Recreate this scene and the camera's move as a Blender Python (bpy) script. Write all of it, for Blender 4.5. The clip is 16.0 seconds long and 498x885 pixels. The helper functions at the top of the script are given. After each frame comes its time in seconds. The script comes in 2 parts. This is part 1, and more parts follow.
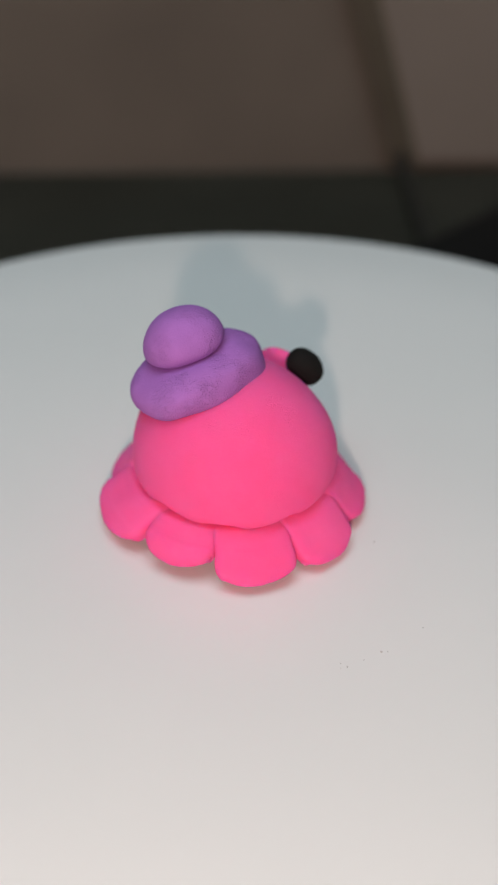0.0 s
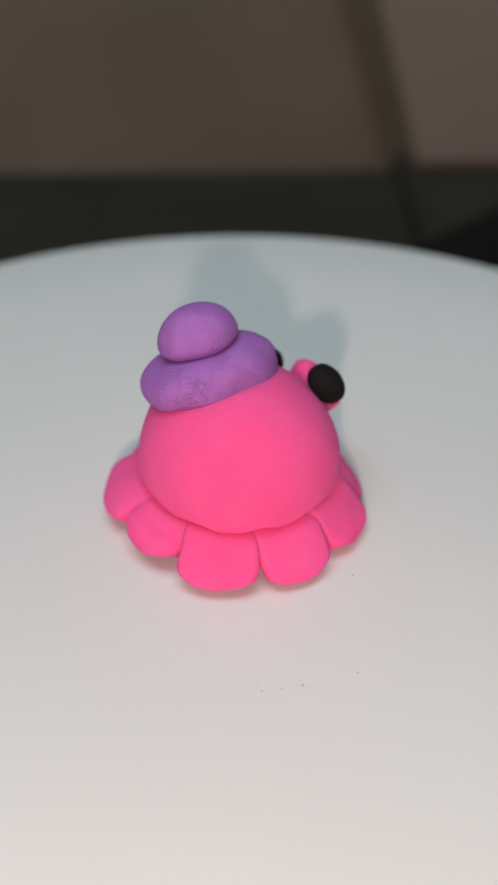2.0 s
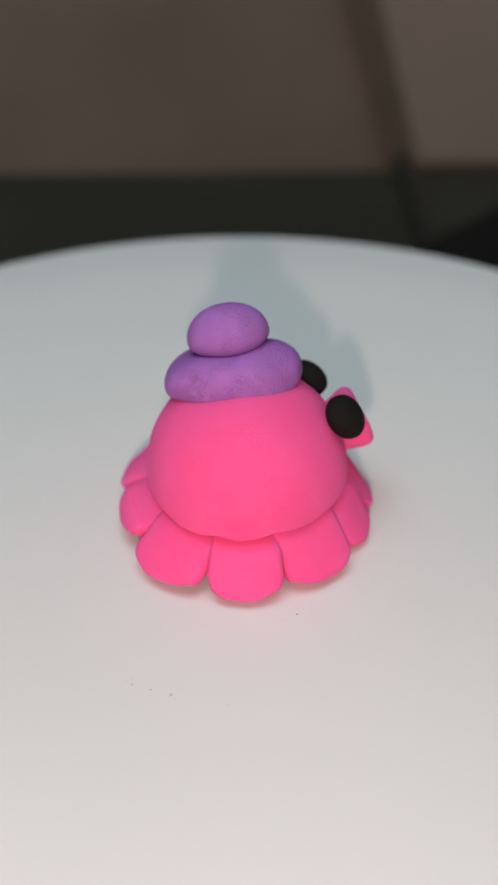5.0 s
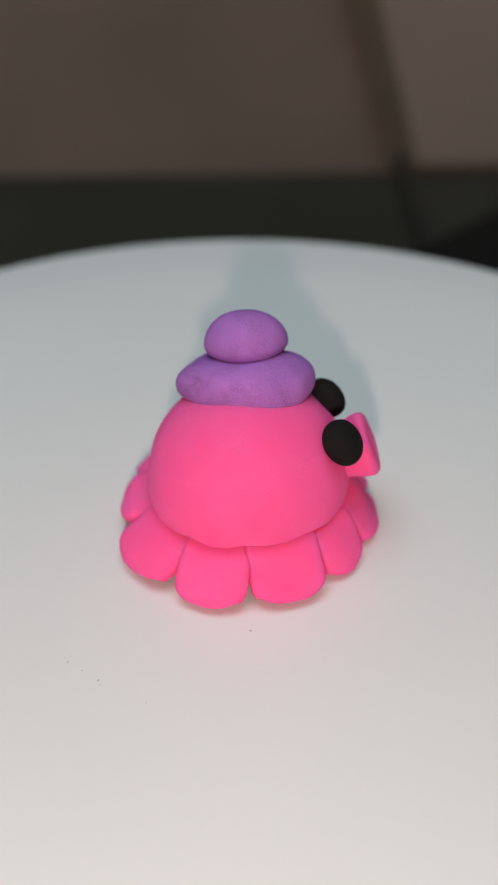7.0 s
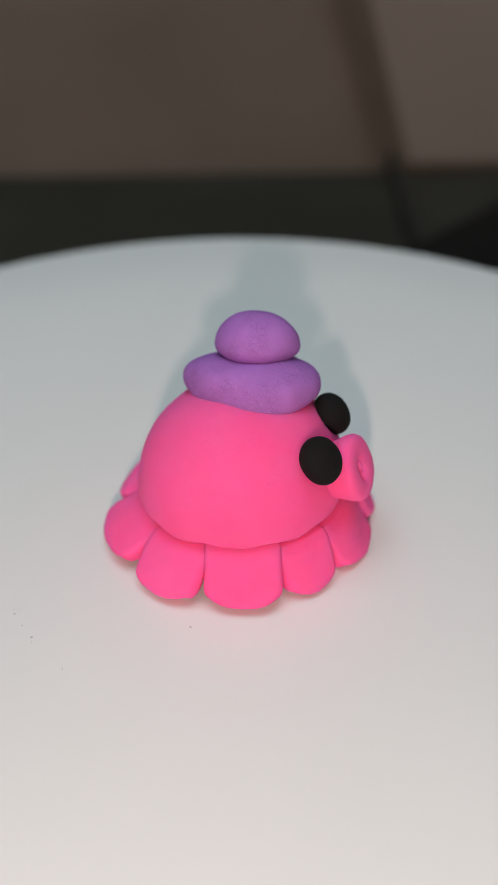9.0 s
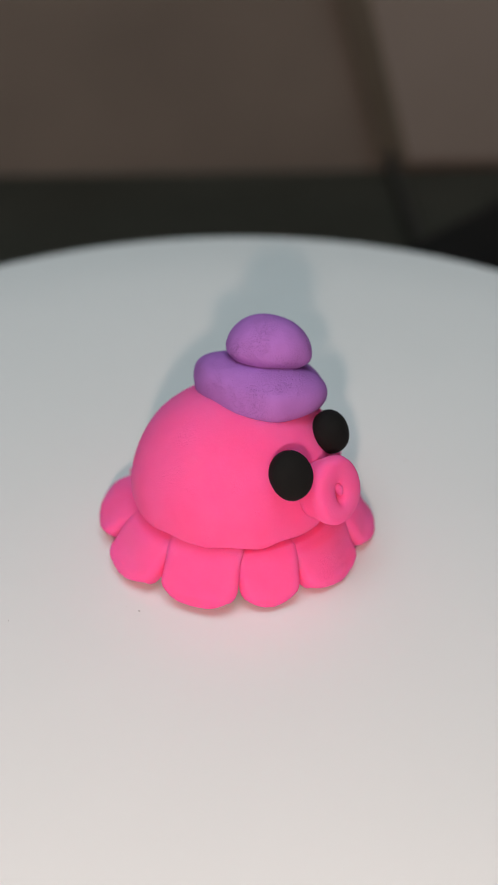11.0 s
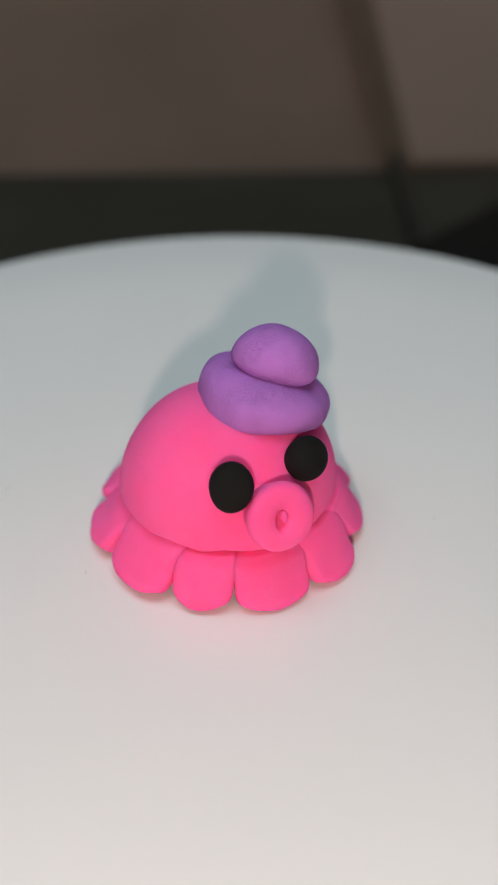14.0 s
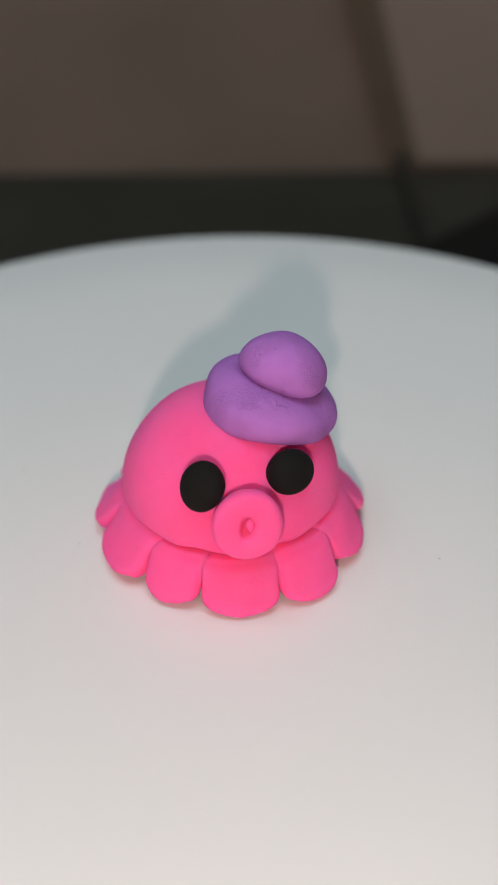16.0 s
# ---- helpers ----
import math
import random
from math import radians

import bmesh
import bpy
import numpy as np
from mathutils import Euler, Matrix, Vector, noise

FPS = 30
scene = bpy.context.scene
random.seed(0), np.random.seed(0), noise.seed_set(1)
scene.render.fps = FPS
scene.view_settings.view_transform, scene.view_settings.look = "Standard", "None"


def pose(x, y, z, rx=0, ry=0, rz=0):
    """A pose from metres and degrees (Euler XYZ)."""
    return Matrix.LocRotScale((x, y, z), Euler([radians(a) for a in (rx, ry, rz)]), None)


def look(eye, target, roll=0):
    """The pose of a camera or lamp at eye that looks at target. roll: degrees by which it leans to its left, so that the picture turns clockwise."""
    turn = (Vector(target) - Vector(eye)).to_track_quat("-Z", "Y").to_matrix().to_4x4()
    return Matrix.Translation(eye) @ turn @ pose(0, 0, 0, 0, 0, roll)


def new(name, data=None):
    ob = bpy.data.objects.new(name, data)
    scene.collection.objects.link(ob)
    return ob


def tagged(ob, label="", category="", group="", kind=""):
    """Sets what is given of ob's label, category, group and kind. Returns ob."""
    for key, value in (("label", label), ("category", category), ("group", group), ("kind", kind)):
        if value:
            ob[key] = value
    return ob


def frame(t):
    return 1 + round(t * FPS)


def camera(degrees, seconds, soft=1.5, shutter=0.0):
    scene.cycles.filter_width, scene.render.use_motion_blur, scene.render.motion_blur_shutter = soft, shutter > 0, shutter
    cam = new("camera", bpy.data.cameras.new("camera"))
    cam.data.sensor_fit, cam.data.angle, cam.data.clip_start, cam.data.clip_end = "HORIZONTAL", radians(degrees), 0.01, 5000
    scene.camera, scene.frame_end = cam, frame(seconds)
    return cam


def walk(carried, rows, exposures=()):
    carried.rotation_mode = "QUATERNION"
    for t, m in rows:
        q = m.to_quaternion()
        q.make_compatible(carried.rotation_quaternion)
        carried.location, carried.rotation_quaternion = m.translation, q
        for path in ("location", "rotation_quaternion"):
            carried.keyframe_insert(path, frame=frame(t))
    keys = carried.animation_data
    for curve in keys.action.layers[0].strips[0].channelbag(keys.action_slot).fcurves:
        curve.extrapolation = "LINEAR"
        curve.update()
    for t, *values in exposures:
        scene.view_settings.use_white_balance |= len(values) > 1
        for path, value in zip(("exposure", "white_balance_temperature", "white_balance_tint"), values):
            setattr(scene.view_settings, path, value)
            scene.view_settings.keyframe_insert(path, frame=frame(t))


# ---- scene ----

CM = 0.01

# ---------------------------------------------------------------- camera
cam = camera(29.06, 16.0, soft=1.1)
cam.data.dof.use_dof = True
cam.data.dof.focus_distance = 0.155
cam.data.dof.aperture_fstop = 14.0

# seconds, sideways and upward drift of the hand in millimetres, turn to the right in degrees
DRIFT = [
    (0, 0.29, -0.31, 0.123), (0.5, 0.19, -0.25, 0.137), (1, 0.17, -0.21, 0.137), (1.5, 0.24, -0.02, 0.147),
    (2, 0.38, -0.18, 0.144), (2.5, 0.15, -0.23, 0.166), (3, 0.05, -0.36, 0.183), (3.5, -0.05, -0.32, 0.195),
    (4, -0.24, -0.36, 0.229), (6.5, -1.00, 1.12, 0.216), (7, -1.16, 1.09, 0.309), (7.5, -1.62, 1.23, 0.416),
    (8, -1.84, 1.06, 0.684), (8.5, -1.93, 0.86, 0.927), (9, -1.89, 0.56, 0.921), (11.5, -1.97, -0.11, 1.013),
    (12, -2.40, -0.52, 1.060), (12.5, -2.34, -0.51, 1.077), (13, -1.82, -0.39, 0.891), (13.5, -1.30, -0.23, 0.711),
    (14, -0.91, -0.03, 0.650), (14.5, -1.03, -0.07, 0.595), (15, -0.99, -0.23, 0.523), (15.5, -0.91, -0.17, 0.420),
    (16, -1.48, -0.00, 0.304),
]
PITCH = 36.285
ROLL = -0.525
EYE = Vector((0.415, -13.63, 11.60)) * CM
LENS_UP = Vector((0, math.sin(radians(PITCH)), math.cos(radians(PITCH))))


def hand_pose(side, lift, turn):
    at = EYE + Vector((side * 0.001, 0, 0)) + LENS_UP * (lift * 0.001)
    return pose(at.x, at.y, at.z, 90 - PITCH, 0, -turn) @ pose(0, 0, 0, 0, 0, ROLL)


walk(cam, [(t, hand_pose(a, b, c)) for t, a, b, c in DRIFT])

# turn of the plate, degrees, counter-clockwise from above
TURN = [(0.0, 144.0), (0.5, 139.0), (1.0, 134.2), (1.5, 129.5), (2.0, 125.2), (2.5, 120.2), (3.0, 115.6),
        (3.5, 111.3), (4.0, 106.5), (6.5, 84.3), (7.0, 80.2), (7.5, 75.5), (8.0, 70.7), (8.5, 65.8),
        (9.0, 61.2), (11.5, 37.3), (12.0, 31.8), (12.5, 28.0), (13.0, 23.9), (13.5, 20.0), (14.0, 16.1),
        (14.5, 11.6), (15.0, 7.6), (15.5, 4.0), (16.0, 0.0)]

# ---------------------------------------------------------------- light
world = bpy.data.worlds.new("world")
world.use_nodes = True
world.node_tree.nodes["Background"].inputs[0].default_value = (0.5, 0.6, 0.7, 1)
world.node_tree.nodes["Background"].inputs[1].default_value = 0.05
scene.world = world


def lamp(name, kind, at, target, watts, colour):
    data = bpy.data.lights.new(name, kind)
    data.energy, data.color = watts, colour
    ob = new(name, data)
    ob.matrix_world = look(at, target)
    return data


ceiling_lamp = lamp("ceiling_lamp", "AREA", (-0.18, 0.05, 1.66), (-0.18, 0.05, 0), 23.2, (0.755, 0.92, 0.99))
ceiling_lamp.shape, ceiling_lamp.size, ceiling_lamp.size_y = "RECTANGLE", 1.5, 1.5
front_lamp = lamp("phone_lamp", "POINT", (-0.012, -0.270, 0.133), (0, 0, 0), 2.35, (1.0, 0.735, 0.62))
front_lamp.shadow_soft_size = 0.0062


# ---------------------------------------------------------------- materials
def nodes_of(name):
    m = bpy.data.materials.new(name)
    m.use_nodes = True
    t = m.node_tree
    return m, t, t.nodes["Principled BSDF"]


def noise_node(t, scale, detail=4.0, rough=0.55, kind="ShaderNodeTexNoise", shift=None):
    co = t.nodes.new("ShaderNodeTexCoord")
    n = t.nodes.new(kind)
    n.inputs["Scale"].default_value = scale
    if kind == "ShaderNodeTexNoise":
        n.inputs["Detail"].default_value = detail
        n.inputs["Roughness"].default_value = rough
    if shift:
        m = t.nodes.new("ShaderNodeMapping")
        m.inputs["Location"].default_value = shift
        t.links.new(co.outputs["Object"], m.inputs["Vector"])
        t.links.new(m.outputs[0], n.inputs["Vector"])
    else:
        t.links.new(co.outputs["Object"], n.inputs["Vector"])
    return n


def ramp(t, src, lo, hi, a, b):
    r = t.nodes.new("ShaderNodeValToRGB")
    r.color_ramp.elements[0].position, r.color_ramp.elements[1].position = lo, hi
    r.color_ramp.elements[0].color, r.color_ramp.elements[1].color = (*a, 1), (*b, 1)
    t.links.new(src, r.inputs[0])
    return r


def bump(t, bsdf, src, strength, distance, chain=None):
    b = t.nodes.new("ShaderNodeBump")
    b.inputs["Strength"].default_value, b.inputs["Distance"].default_value = strength, distance
    t.links.new(src, b.inputs["Height"])
    if chain:
        t.links.new(chain.outputs[0], b.inputs["Normal"])
    t.links.new(b.outputs[0], bsdf.inputs["Normal"])
    return b


def surface(name, dark, light, scale, rough, grain, depth, wrinkle=0.0, sss=0.0, gloss=0.5, patch=(0.42, 0.62), shift=None):
    """Two-scale colour variation, fine grain in relief and, for clay, patches of small wrinkles."""
    m, t, b = nodes_of(name)
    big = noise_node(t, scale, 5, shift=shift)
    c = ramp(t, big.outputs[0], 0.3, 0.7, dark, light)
    t.links.new(c.outputs[0], b.inputs["Base Color"])
    b.inputs["Roughness"].default_value = rough
    fine = noise_node(t, grain, 6, 0.6)
    chain = bump(t, b, fine.outputs[0], 0.5, depth)
    if wrinkle:
        pits = noise_node(t, grain * 0.85, 3, 0.6)
        pits.inputs["Distortion"].default_value = 1.2
        edge = ramp(t, pits.outputs[0], 0.36, 0.52, (0, 0, 0), (1, 1, 1))
        where = noise_node(t, 130, 3)
        mask = ramp(t, where.outputs[0], *patch, (0, 0, 0), (1, 1, 1))
        mix = t.nodes.new("ShaderNodeMix")
        mix.data_type = "FLOAT"
        mix.inputs[2].default_value = 1.0
        t.links.new(mask.outputs[0], mix.inputs[0])
        t.links.new(edge.outputs[0], mix.inputs[3])
        bump(t, b, mix.outputs[0], 0.8, wrinkle, chain)
    b.inputs["Specular IOR Level"].default_value = gloss
    if sss:
        b.inputs["Subsurface Weight"].default_value = sss
        b.inputs["Subsurface Radius"].default_value = (1.0, 0.3, 0.4)
        b.inputs["Subsurface Scale"].default_value = 0.003
    return m


PINK = surface("pink_clay", (0.975, 0.096, 0.315), (0.99, 0.118, 0.365), 120, 0.8, 2600, 0.00006, 0.00005, 0.75, 0.08, (0.56, 0.72))
PURPLE = surface("purple_clay", (0.35, 0.134, 0.46), (0.425, 0.166, 0.545), 150, 0.85, 2000, 0.00012, 0.00017, 0.0, 0.15, (0.43, 0.58))
BLACK = surface("black_clay", (0.005, 0.005, 0.005), (0.009, 0.0085, 0.008), 200, 0.9, 2400, 0.00010)
BLACK.node_tree.nodes["Principled BSDF"].inputs["Specular IOR Level"].default_value = 0.2
PLATE = surface("white_plastic", (0.725, 0.73, 0.725), (0.75, 0.75, 0.745), 18, 0.36, 900, 0.00001, gloss=0.75)
SPECK = surface("grey_dust", (0.46, 0.45, 0.44), (0.56, 0.55, 0.54), 900, 0.9, 2000, 0.0001)
TABLE = surface("dark_laminate", (0.024, 0.0215, 0.0155), (0.033, 0.030, 0.0225), 14, 0.6, 300, 0.0002)
# noise shifted so that shade towards the wall's left is painted into its colour
WALL_SHADED = surface("taupe_wall_shaded", (0.104, 0.083, 0.067), (0.300, 0.234, 0.190), 2.0, 0.85, 160, 0.0006, shift=(1.2, 0.4, 0.9))
BOARD = surface("greyish_board", (0.315, 0.252, 0.215), (0.37, 0.297, 0.254), 5, 0.85, 220, 0.0004)
TRIM = surface("brown_strip", (0.12, 0.093, 0.065), (0.15, 0.116, 0.083), 30, 0.75, 400, 0.0003)
CORD = surface("brown_cord", (0.010, 0.009, 0.0065), (0.016, 0.014, 0.010), 60, 0.6, 700, 0.0002)
TABLE.node_tree.nodes["Principled BSDF"].inputs["Specular IOR Level"].default_value = 0.2
CASE = surface("black_case", (0.004, 0.0032, 0.003), (0.007, 0.006, 0.0055), 30, 0.7, 500, 0.0003)
CASE.node_tree.nodes["Principled BSDF"].inputs["Specular IOR Level"].default_value = 0.15
ROOM = surface("grey_plaster", (0.62, 0.61, 0.59), (0.68, 0.67, 0.65), 2.0, 0.9, 120, 0.0008)
FLOOR = surface("brown_floor", (0.13, 0.10, 0.08), (0.19, 0.15, 0.12), 3.0, 0.6, 90, 0.0006)


# ---------------------------------------------------------------- mesh helpers
def part(name, bm, material, parent=None, label="", smooth=True):
    me = bpy.data.meshes.new(name)
    bmesh.ops.recalc_face_normals(bm, faces=bm.faces)
    bm.to_mesh(me)
    bm.free()
    if smooth:
        for f in me.polygons:
            f.use_smooth = True
    me.materials.append(material)
    ob = new(name, me)
    ob.parent = parent
    if label:
        tagged(ob, label)
    return ob


def box(sx, sy, sz, bevel=0.0):
    bm = bmesh.new()
    bmesh.ops.create_cube(bm, size=1, matrix=Matrix.Diagonal((sx, sy, sz, 1)))
    if bevel:
        bmesh.ops.bevel(bm, geom=bm.edges[:], offset=bevel, segments=3, affect="EDGES", profile=0.5)
    return bm


def skin(rings, closed_start=True, closed_end=True):
    """A tube of equal rings of points, closed at both ends."""
    bm = bmesh.new()
    vs = [[bm.verts.new(p) for p in ring] for ring in rings]
    n = len(rings[0])
    for a, b in zip(vs, vs[1:]):
        for i in range(n):
            bm.faces.new((a[i], a[(i + 1) % n], b[(i + 1) % n], b[i]))
    if closed_start:
        bm.faces.new(vs[0][::-1])
    if closed_end:
        bm.faces.new(vs[-1])
    return bm


def turned(profile, n=96):
    """A turned body: profile of (radius, height) about the z axis."""
    return skin([[(r * math.cos(2 * math.pi * i / n), r * math.sin(2 * math.pi * i / n), z) for i in range(n)]
                 for r, z in profile])


def lumpy(bm, amount, size, seed):
    """Pushes the points in and out by smooth noise, as fingers leave clay."""
    bm.normal_update()
    off = Vector((seed * 7.3, seed * 3.1, seed * 1.7))
    for v in bm.verts:
        v.co += v.normal * amount * noise.noise(v.co / size + off)
    return bm


def setting(ob, label, category):
    return tagged(ob, label, category, kind="structure")


# ---------------------------------------------------------------- room
TABLE_Z = -0.07
WALL_Y = 0.377
BOARD_Y = 0.3764


def slab(name, size, at, material, label, category):
    ob = part(name, box(*size), material, smooth=False)
    ob.matrix_world = pose(*at)
    return setting(ob, label, category)


slab("floor", (3.4, 3.0, 0.1), (0, -0.9, -0.87), FLOOR, "plain brown floor of the room", "floor")
slab("wall_north", (3.4, 0.1, 2.52), (0, WALL_Y + 0.05, 0.44), WALL_SHADED, "taupe painted wall behind the table, shade at left put into its colour", "wall")
slab("wall_south", (3.4, 0.1, 2.52), (0, -2.45, 0.44), ROOM, "plain grey plaster wall", "wall")
slab("wall_east", (0.1, 3.0, 2.52), (1.75, -0.95, 0.44), ROOM, "plain grey plaster wall", "wall")
slab("wall_west", (0.1, 3.0, 2.52), (-1.75, -0.95, 0.44), ROOM, "plain grey plaster wall", "wall")
slab("ceiling", (3.6, 3.1, 0.1), (0, -0.95, 1.75), ROOM, "plain pale grey ceiling", "ceiling")


def make_table():
    t = tagged(new("table"), "dark laminate table standing against the wall", "table")
    t.location = (0, 0.016, -0.82)
    h = TABLE_Z + 0.82
    top = part("tabletop", box(1.5, 0.69, 0.03, 0.003), TABLE, t, smooth=False)
    top.location = (0, 0, h - 0.015)
    for x in (-0.7, 0.7):
        for y in (-0.3, 0.3):
            leg = part("leg", box(0.05, 0.05, h - 0.03, 0.003), TABLE, t, smooth=False)
            leg.location = (x, y, (h - 0.03) / 2)
    return t


make_table()


# board that leans in front of the wall, with a slanting edge
def edge_x(z):
    """The board's edge: leaning over a little more as it rises."""
    g = z - TABLE_Z
    return 0.0910 - 0.3165 * g - 0.130 * g * g


def make_board():
    heights = [TABLE_Z + (0.40 - TABLE_Z) * i / 24 for i in range(25)]
    pts = [(edge_x(z), z) for z in heights[::-1]] + [(0.62, TABLE_Z), (0.62, 0.40)]
    bm = bmesh.new()
    a = [bm.verts.new((x, BOARD_Y - 0.0045, z)) for x, z in pts]
    b = [bm.verts.new((x, BOARD_Y, z)) for x, z in pts]
    bm.faces.new(a)
    bm.faces.new(b[::-1])
    for i in range(len(pts)):
        j = (i + 1) % len(pts)
        bm.faces.new((a[i], b[i], b[j], a[j]))
    ob = part("board", bm, BOARD, smooth=False)
    rings = []
    for z in heights[::-1]:
        x = edge_x(z)
        rings.append([(x - 0.0075, BOARD_Y - 0.0058, z), (x - 0.006, BOARD_Y - 0.0062, z), (x + 0.006, BOARD_Y - 0.0062, z), (x + 0.0075, BOARD_Y - 0.0058, z),
                      (x + 0.0075, BOARD_Y - 0.0047, z), (x - 0.0075, BOARD_Y - 0.0047, z)])
    part("edge_trim", skin(rings), TRIM, ob, "brown strip along the slanting edge", smooth=False)
    return tagged(ob, "taupe board with a slanting edge standing before the wall", "board")


make_board()


def tube(points, radius, n=12):
    rings = []
    for i, p in enumerate(points):
        p = Vector(p)
        d = (Vector(points[min(i + 1, len(points) - 1)]) - Vector(points[max(i - 1, 0)])).normalized()
        s = d.cross(Vector((0.3, 1, 0.2))).normalized()
        u = d.cross(s)
        rings.append([p + s * radius * math.cos(2 * math.pi * k / n) + u * radius * math.sin(2 * math.pi * k / n)
                      for k in range(n)])
    return skin(rings)


def make_cord():
    r = 0.0038
    pts = []
    for i in range(18):
        f = i / 17
        pts.append((0.0878 - 0.0018 * f - 0.0008 * math.sin(2.5 * f), 0.366 - 0.155 * f, TABLE_Z + r))
    return tagged(part("cord", tube(pts, r), CORD), "dark brown cord lying on the dark table", "cord")


make_cord()


def make_case():
    ob = part("case", box(0.20, 0.15, 0.022, 0.006), CASE)
    ob.matrix_world = pose(0.189, 0.231, TABLE_Z + 0.011, 0, 0, 44)
    return tagged(ob, "flat black case lying on the dark table", "case")


make_case()


# ---------------------------------------------------------------- turntable
R_PLATE = 0.1257


def make_turntable():
    t = tagged(new("turntable"), "white plastic turntable with a smooth round plate", "turntable")
    t.location = (0, 0, TABLE_Z)
    h = -TABLE_Z
    e = 0.004
    prof = [(0.001, h - 0.012), (R_PLATE - e, h - 0.012)]
    for i in range(13):
        a = -math.pi / 2 + math.pi * i / 12
        prof.append((R_PLATE - e + e * math.cos(a), h - 0.006 + (0.006) * math.sin(a)))
    prof += [(R_PLATE * 0.75, h), (R_PLATE * 0.4, h), (0.001, h)]
    plate = part("plate", turned(prof, 192), PLATE, t)
    part("column", turned([(0.001, 0.012), (0.022, 0.012), (0.018, 0.02), (0.018, h - 0.02), (0.03, h - 0.0125), (0.001, h - 0.0125)], 48), PLATE, t)
    part("foot", turned([(0.001, 0), (0.075, 0), (0.078, 0.003), (0.075, 0.008), (0.03, 0.0125), (0.001, 0.0125)], 64), PLATE, t)
    rnd = random.Random(5)
    for x, y, s in ((-3.79, 1.90, 0.04), (-3.67, 1.90, 0.025), (-3.72, 1.98, 0.022), (-3.93, 1.63, 0.045), (-4.07, 1.33, 0.05),
                    (-4.15, 1.27, 0.025), (-4.37, 0.50, 0.035), (-2.71, -0.83, 0.05), (-2.80, -0.60, 0.022), (3.64, -1.34, 0.05)):
        bm = bmesh.new()
        bmesh.ops.create_icosphere(bm, subdivisions=1, radius=s * 0.5 * CM,
                                   matrix=Matrix.Diagonal((1.0, rnd.uniform(0.4, 0.9), 0.35, 1)))
        sp = part("dust_speck", bm, SPECK, plate)
        sp.matrix_local = pose(x * CM, y * CM, h + s * CM * 0.15, 0, 0, rnd.uniform(0, 180))
    return t, plate


turntable, plate = make_turntable()

# ---------------------------------------------------------------- the clay octopus
C = Vector((0.10, -0.38, 0))          # middle of the figure on the plate, cm
GAPS = [172, 126, 88, 52, 20, -16.5, -45.5, -81.5, -115, -152, -188]   # clefts between the arms, degrees round from the face


REACH = [2.46, 2.34, 2.30, 2.40, 2.37, 2.36, 2.49, 2.60, 2.63, 2.40]
LOW = [0.24, 0.20, 0.16, 0.08, 0.06, 0.09, 0.16, 0.14, 0.19, 0.30]


def round_at(az, r, z):
    """A place on the figure: azimuth from the face, radius and height in cm, as metres."""
    a = radians(az)
    return Vector((C.x + r * math.sin(a), C.y - r * 0.985 * math.cos(a), z)) * CM


def smoothstep(a, b, x):
    f = min(1, max(0, (x - a) / (b - a)))
    return f * f * (3 - 2 * f)


def face_side(az):
    """The lip hangs lower under the face and rides higher beside it."""
    d = ((az - 5 + 180) % 360 - 180) / 55
    e = ((az + 75 + 180) % 360 - 180) / 32
    return 0.13 * math.exp(-d * d) - 0.10 * math.exp(-e * e)


def make_head(owner):
    """A dome of clay, a little squashed, tucked in where it meets the arms, with a foot inside the ring of arms."""
    n = 180
    rx, rz, zc = 1.90, 1.76, 1.08
    out = []
    for k in range(59):
        ring = []
        for i in range(n):
            az = 360 * i / n
            # the lip hangs lower over the middle of each arm than over the clefts
            near = min(abs((az - g + 180) % 360 - 180) for g in GAPS)
            lip = 0.24 + 0.12 * smoothstep(0, 15, near) + 0.10 * math.cos(radians(az - 205)) - 0.04 + face_side(az) + 0.012 * math.sin(radians(az * 23))
            if k <= 40:
                a = min(math.pi / 2 * (1 - k / 40), math.pi / 2 - 0.004)
                r, z = rx * abs(math.cos(a)) ** 0.95, zc + rz * math.sin(a)
            elif k <= 54:
                a = math.pi / 2 * (k - 40) / 14
                r, z = rx - 0.42 * (1 - math.cos(a)), zc - lip * math.sin(a)
            else:
                r, z = ((1.40, 0.5), (1.40, 0.06), (1.4, 0.0), (0.01, 0.0))[k - 55]
            bulge = ((az - 232 + 180) % 360 - 180) / 28
            r *= 1 + 0.015 * math.exp(-bulge * bulge)
            p = round_at(az, r, z)
            p.y = (p.y - C.y * CM) * 0.955 + (C.y + 0.01) * CM
            p.x -= 0.09 * CM
            ring.append(p)
        out.append(ring)
    bm = skin(out)
    lumpy(bm, 0.00035, 0.011, 1)
    return part("head", bm, PINK, owner)


def slab_section(w, h, c):
    """Half-width, half-thickness and corner radius to the evenly set points of a rounded slab's outline."""
    pts = []
    for sx, sy, start in ((1, 1, 0), (-1, 1, 90), (-1, -1, 180), (1, -1, 270)):
        for k in range(6):
            a = radians(start + 90 * k / 5)
            pts.append((sx * (w - c) + c * math.cos(a), sy * (h - c) + c * math.sin(a)))
        if sy == 1 and sx == 1 or sy == -1 and sx == -1:
            for k in range(1, 10):
                pts.append((sx * (w - c) * (1 - k / 5), sy * h))
    return pts


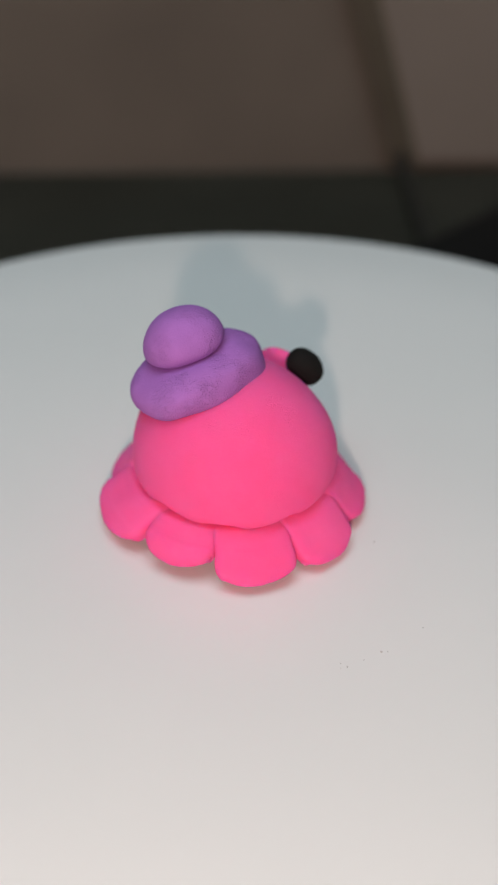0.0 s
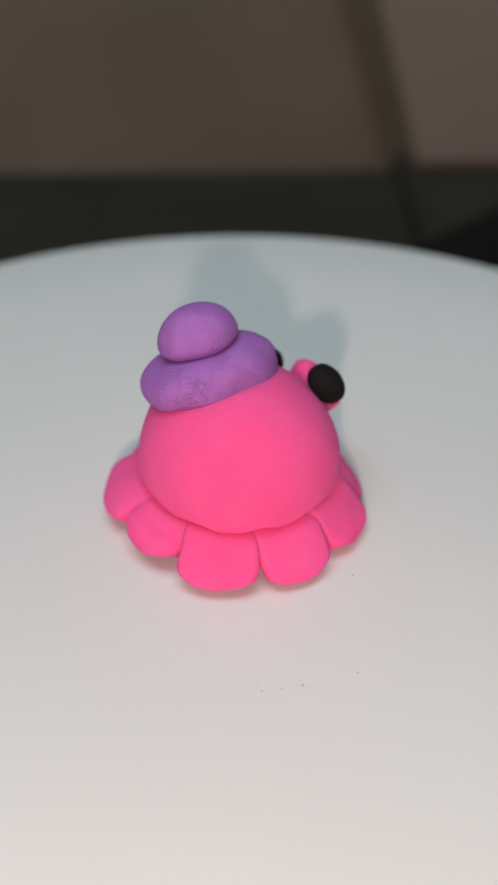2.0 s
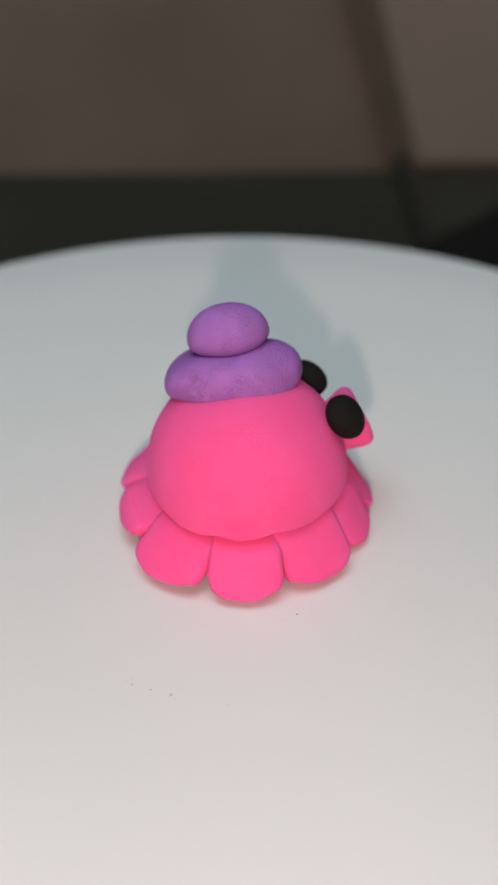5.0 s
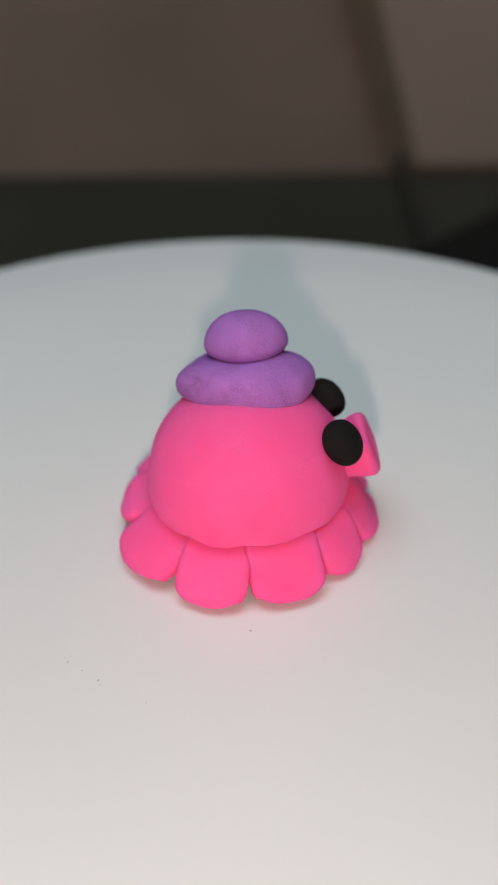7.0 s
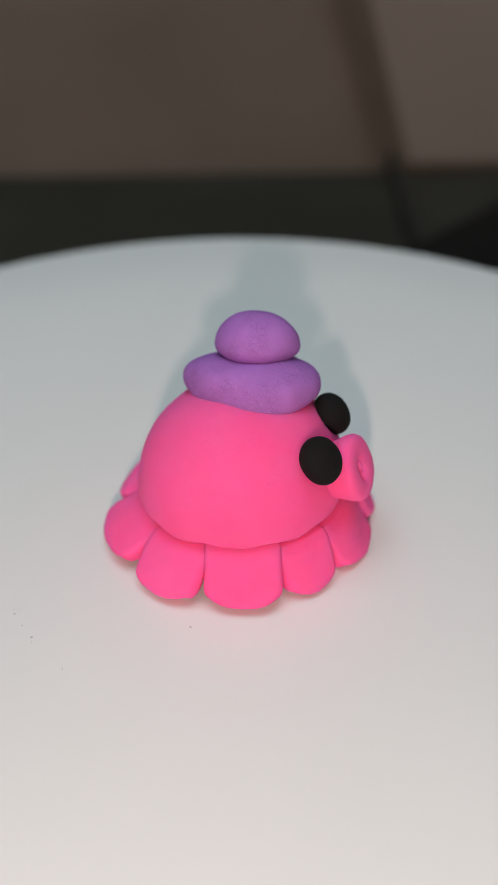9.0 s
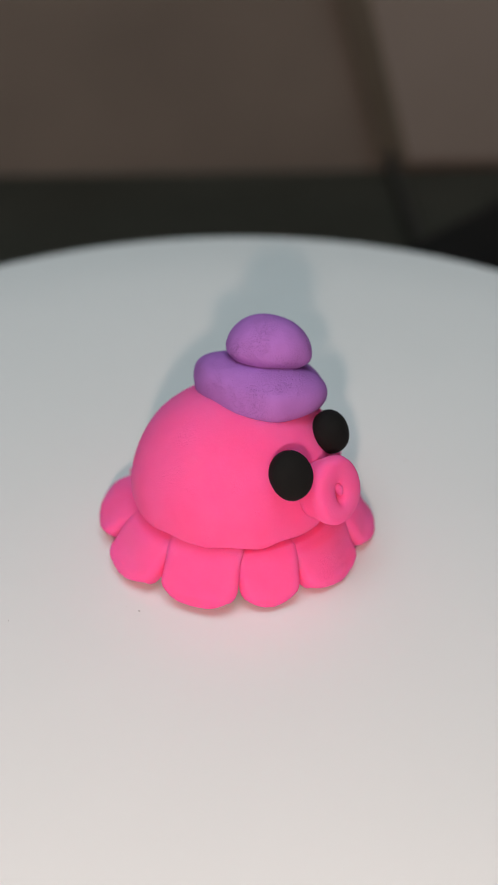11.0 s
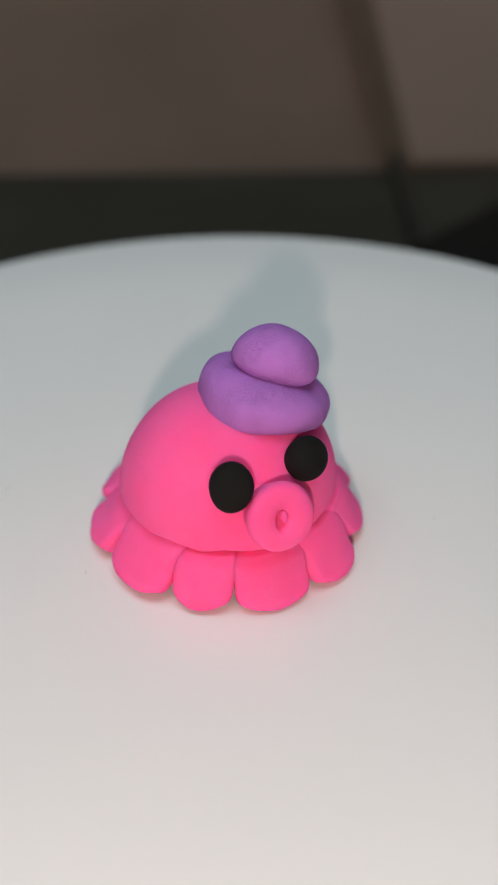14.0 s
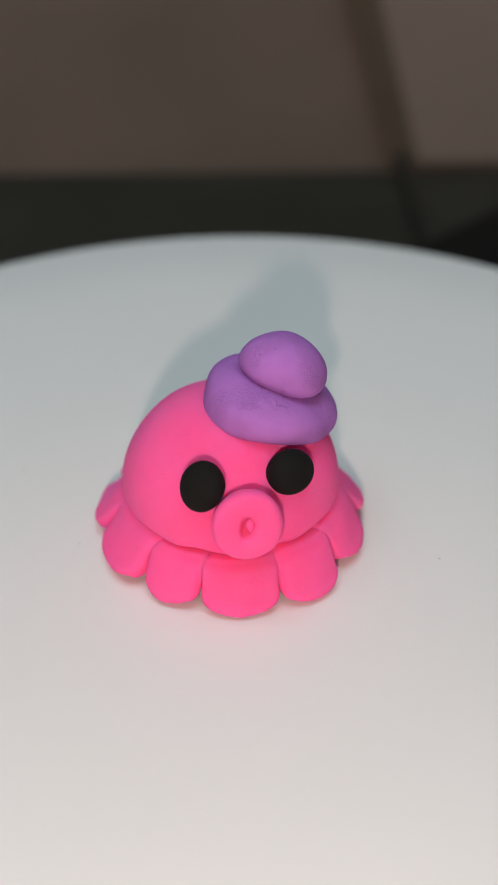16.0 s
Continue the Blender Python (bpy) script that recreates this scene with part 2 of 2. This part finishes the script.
def make_arm(owner, lo, hi, k):
    """One stubby arm: a petal of clay that droops from under the head to the plate."""
    rnd = random.Random(40 + k)
    mid, half = (lo + hi) / 2, radians((hi - lo) / 2)
    reach, low = REACH[k], LOW[k]
    out = reach - 1.86
    rise = 0.04 - 0.10 * math.cos(radians(mid - 205)) - face_side(mid)
    path = [(1.45, 0.74 + rise), (1.70, 0.765 + rise), (1.86, 0.755 + rise), (1.86 + 0.36 * out, 0.62 + 0.6 * rise), (1.86 + 0.70 * out, 0.24 + low), (1.86 + 0.92 * out, low + 0.10), (reach, low)]
    start, blunt = rnd.uniform(0.45, 0.53), rnd.uniform(2.1, 2.7)
    m, rings = 34, []
    for i in range(m + 1):
        f = i / m
        s = f * (len(path) - 1)
        j = min(int(s), len(path) - 2)
        g = s - j

        def at(q):
            return path[max(0, min(len(path) - 1, q))]
        p0, p1, p2, p3 = at(j - 1), at(j), at(j + 1), at(j + 2)
        r, z = (0.5 * (2 * p1[c] + (p2[c] - p0[c]) * g + (2 * p0[c] - 5 * p1[c] + 4 * p2[c] - p3[c]) * g * g
                       + (3 * p1[c] - p0[c] - 3 * p2[c] + p3[c]) * g ** 3) for c in (0, 1))
        dr, dz = p2[0] - p1[0], p2[1] - p1[1]
        ln = math.hypot(dr, dz)
        nr, nz = -dz / ln, dr / ln
        if nz < 0:
            nr, nz = -nr, -nz
        tip = math.sqrt(max(0.0, 1 - max(0, (f - start) / (1 - start)) ** blunt))
        w = half * 2.06 * (1.14 - 0.14 * smoothstep(0.34, 0.60, f)) * max(tip, 0.05)
        h = 0.18 * max(0.25, math.sqrt(max(0, 1 - max(0, (f - 0.72) / 0.28) ** 2.4)))
        ring = []
        for u, v in slab_section(w, h, min(0.13, h * 0.9, w * 0.7)):
            v += 0.025 * smoothstep(0.35, 0.6, f) * (1 - (u / max(w, 1e-6)) ** 2) * (1 if v > 0 else 0.3)
            rr, zz = r + nr * v - h * nr, z + nz * v - h * nz * 0.6
            ring.append(round_at(mid + math.degrees(u / 2.05), rr, max(zz, 0.004)))
        rings.append(ring)
    bm = skin(rings)
    lumpy(bm, 0.00045, 0.005, 3 + k)
    for v in bm.verts:
        v.co.z = max(v.co.z, 0.00004)
    return part("tentacle", bm, PINK, owner)


def make_eye(owner, centre, tilt_up, wide, tall):
    """A black ball of clay pressed flat against the head."""
    c = Vector(centre)
    out = Vector((c.x - C.x, c.y - C.y, 0)).normalized()
    out = (out * math.cos(radians(tilt_up)) + Vector((0, 0, 1)) * math.sin(radians(tilt_up))).normalized()
    bm = bmesh.new()
    bmesh.ops.create_uvsphere(bm, u_segments=48, v_segments=32, radius=1)
    q = out.to_track_quat("Z", "Y").to_matrix()
    for v in bm.verts:
        p = v.co.copy()
        z = math.copysign(abs(p.z) ** 0.9, p.z) * 0.30
        v.co = (c + q @ Vector((p.x * wide, p.y * tall, z))) * CM
    lumpy(bm, 0.00010, 0.003, 21 + c.x)
    return part("eye", bm, BLACK, owner, "black clay eye pressed flat")


def make_snout(owner):
    """A thick round button with a pinched hole in its middle."""
    face = Vector((0.31, -2.50, 1.80))
    out = Vector((0.12, -0.93, 0.38)).normalized()
    q = out.to_track_quat("Z", "Y").to_matrix()
    prof = [(0.0, -0.75), (0.42, -0.75), (0.455, -0.60), (0.495, -0.42), (0.55, -0.24), (0.565, -0.12), (0.53, -0.045),
            (0.48, -0.01), (0.38, 0.005), (0.28, 0.0), (0.20, -0.015), (0.15, -0.05), (0.13, -0.13), (0.10, -0.22),
            (0.05, -0.27), (0.004, -0.28)]
    n, rings = 72, []
    for r, z in prof:
        ring = []
        for i in range(n):
            a = 2 * math.pi * i / n
            x, y = math.cos(a), math.sin(a)
            k = smoothstep(0.38, 0.10, r)
            xx = r * x * (1 - 0.25 * k)
            yy = r * y * (1 + 0.15 * k) - (0.03 * k)
            xx -= 0.05 * k * (1 if y < 0 else 0) * abs(y)
            ring.append((face + q @ Vector((xx, yy, z))) * CM)
        rings.append(ring)
    bm = skin(rings)
    lumpy(bm, 0.00018, 0.005, 8)
    snout = part("snout", bm, PINK, owner, "round pink snout with a pinched hole")
    # the fold inside the hole
    bm = bmesh.new()
    bmesh.ops.create_uvsphere(bm, u_segments=24, v_segments=16, radius=1)
    for v in bm.verts:
        p = v.co
        squeeze = 1 - 0.45 * smoothstep(0.2, -1.0, p.y)
        v.co = (face + q @ Vector((0.035 + p.x * 0.075 * squeeze, 0.0 + p.y * 0.115, -0.10 + p.z * 0.07))) * CM
    part("mouth_fold", bm, PINK, snout)
    return snout


def make_hat(owner):
    """A flat round brim and a domed crown, leaning over to one side."""
    lean = Matrix.Rotation(radians(17.5), 3, "Y") @ Matrix.Rotation(radians(-6), 3, "X")
    base = Vector((0.70, -0.21, 2.71))
    n, rings = 96, []
    for i in range(33):
        a = -math.pi / 2 + math.pi * i / 32
        r = 1.18 * max(0.004, abs(math.cos(a))) ** 0.62
        z = 0.41 * math.copysign(abs(math.sin(a)) ** 0.9, math.sin(a))
        ring = []
        for k in range(n):
            b = 2 * math.pi * k / n
            rr = r * (1 - 0.035 * (0.5 - 0.5 * math.cos(b))) * (1 + 0.03 * math.sin(2 * b + 0.6) + 0.02 * math.sin(3 * b + 2.0))
            dip = 0.07 * math.sin(2 * b + 1.1) * (r / 1.14) ** 2 + 0.04 * math.sin(3 * b) * (r / 1.14) ** 2 - 0.06 * (r / 1.14) ** 2
            dip += 0.045 * math.cos(2 * (b - radians(108))) * (r / 1.14) ** 2
            dip += 0.06 * max(0, math.cos(b - radians(112))) ** 2 * (r / 1.14) ** 2
            sag = 0.25 * smoothstep(0.15, -0.2, z) * (0.5 + 0.5 * math.cos(b - radians(198))) ** 3 * (r / 1.14)
            ring.append((base + lean @ Vector((rr * 0.96 * math.cos(b), rr * 1.06 * math.sin(b), z * (1 - (0.28 * max(0, -math.sin(b + 0.2)) if z < 0 else 0.03 * math.sin(b + 0.3))) + dip - sag))) * CM)
        rings.append(ring)
    bm = skin(rings)
    lumpy(bm, 0.00045, 0.006, 13)
    brim = part("hat_brim", bm, PURPLE, owner, "purple clay hat brim with small cracks")
    top = Vector((0.93, -0.19, 3.275))
    rings = []
    for i in range(33):
        a = -math.pi / 2 + math.pi * i / 32
        r = 0.725 * max(0.004, abs(math.cos(a))) ** 0.85
        s = math.sin(a)
        z = 0.50 * s if s > 0 else 0.36 * math.copysign(abs(s) ** 0.95, s)
        r *= 1.0 + 0.05 * smoothstep(0.3, -0.5, s) - 0.03 * smoothstep(0.2, 0.9, s)
        ring = []
        for k in range(n):
            b = 2 * math.pi * k / n
            ring.append((top + lean @ Vector((r * math.cos(b), r * 0.98 * math.sin(b), z))) * CM)
        rings.append(ring)
    bm = skin(rings)
    lumpy(bm, 0.00045, 0.007, 17)
    part("hat_crown", bm, PURPLE, brim, "domed purple clay hat crown with fine cracks")
    return brim


def make_octopus():
    o = tagged(new("clay_octopus"), "bright pink clay octopus with purple hat on a white plate", "clay figure")
    make_head(o)
    for k, (hi, lo) in enumerate(zip(GAPS, GAPS[1:])):
        make_arm(o, lo, hi, k)
    make_eye(o, (-0.40, -2.02, 2.245), 32, 0.35, 0.41)
    make_eye(o, (0.98, -1.61, 2.19), 29, 0.405, 0.365)
    make_snout(o)
    make_hat(o)
    return o


octopus = make_octopus()


# ---------------------------------------------------------------- what moves
def motions():
    walk(plate, [(t, pose(0, 0, 0, 0, 0, a)) for t, a in TURN])
    walk(octopus, [(t, pose(0, 0, 0, 0, 0, a)) for t, a in TURN])


motions()
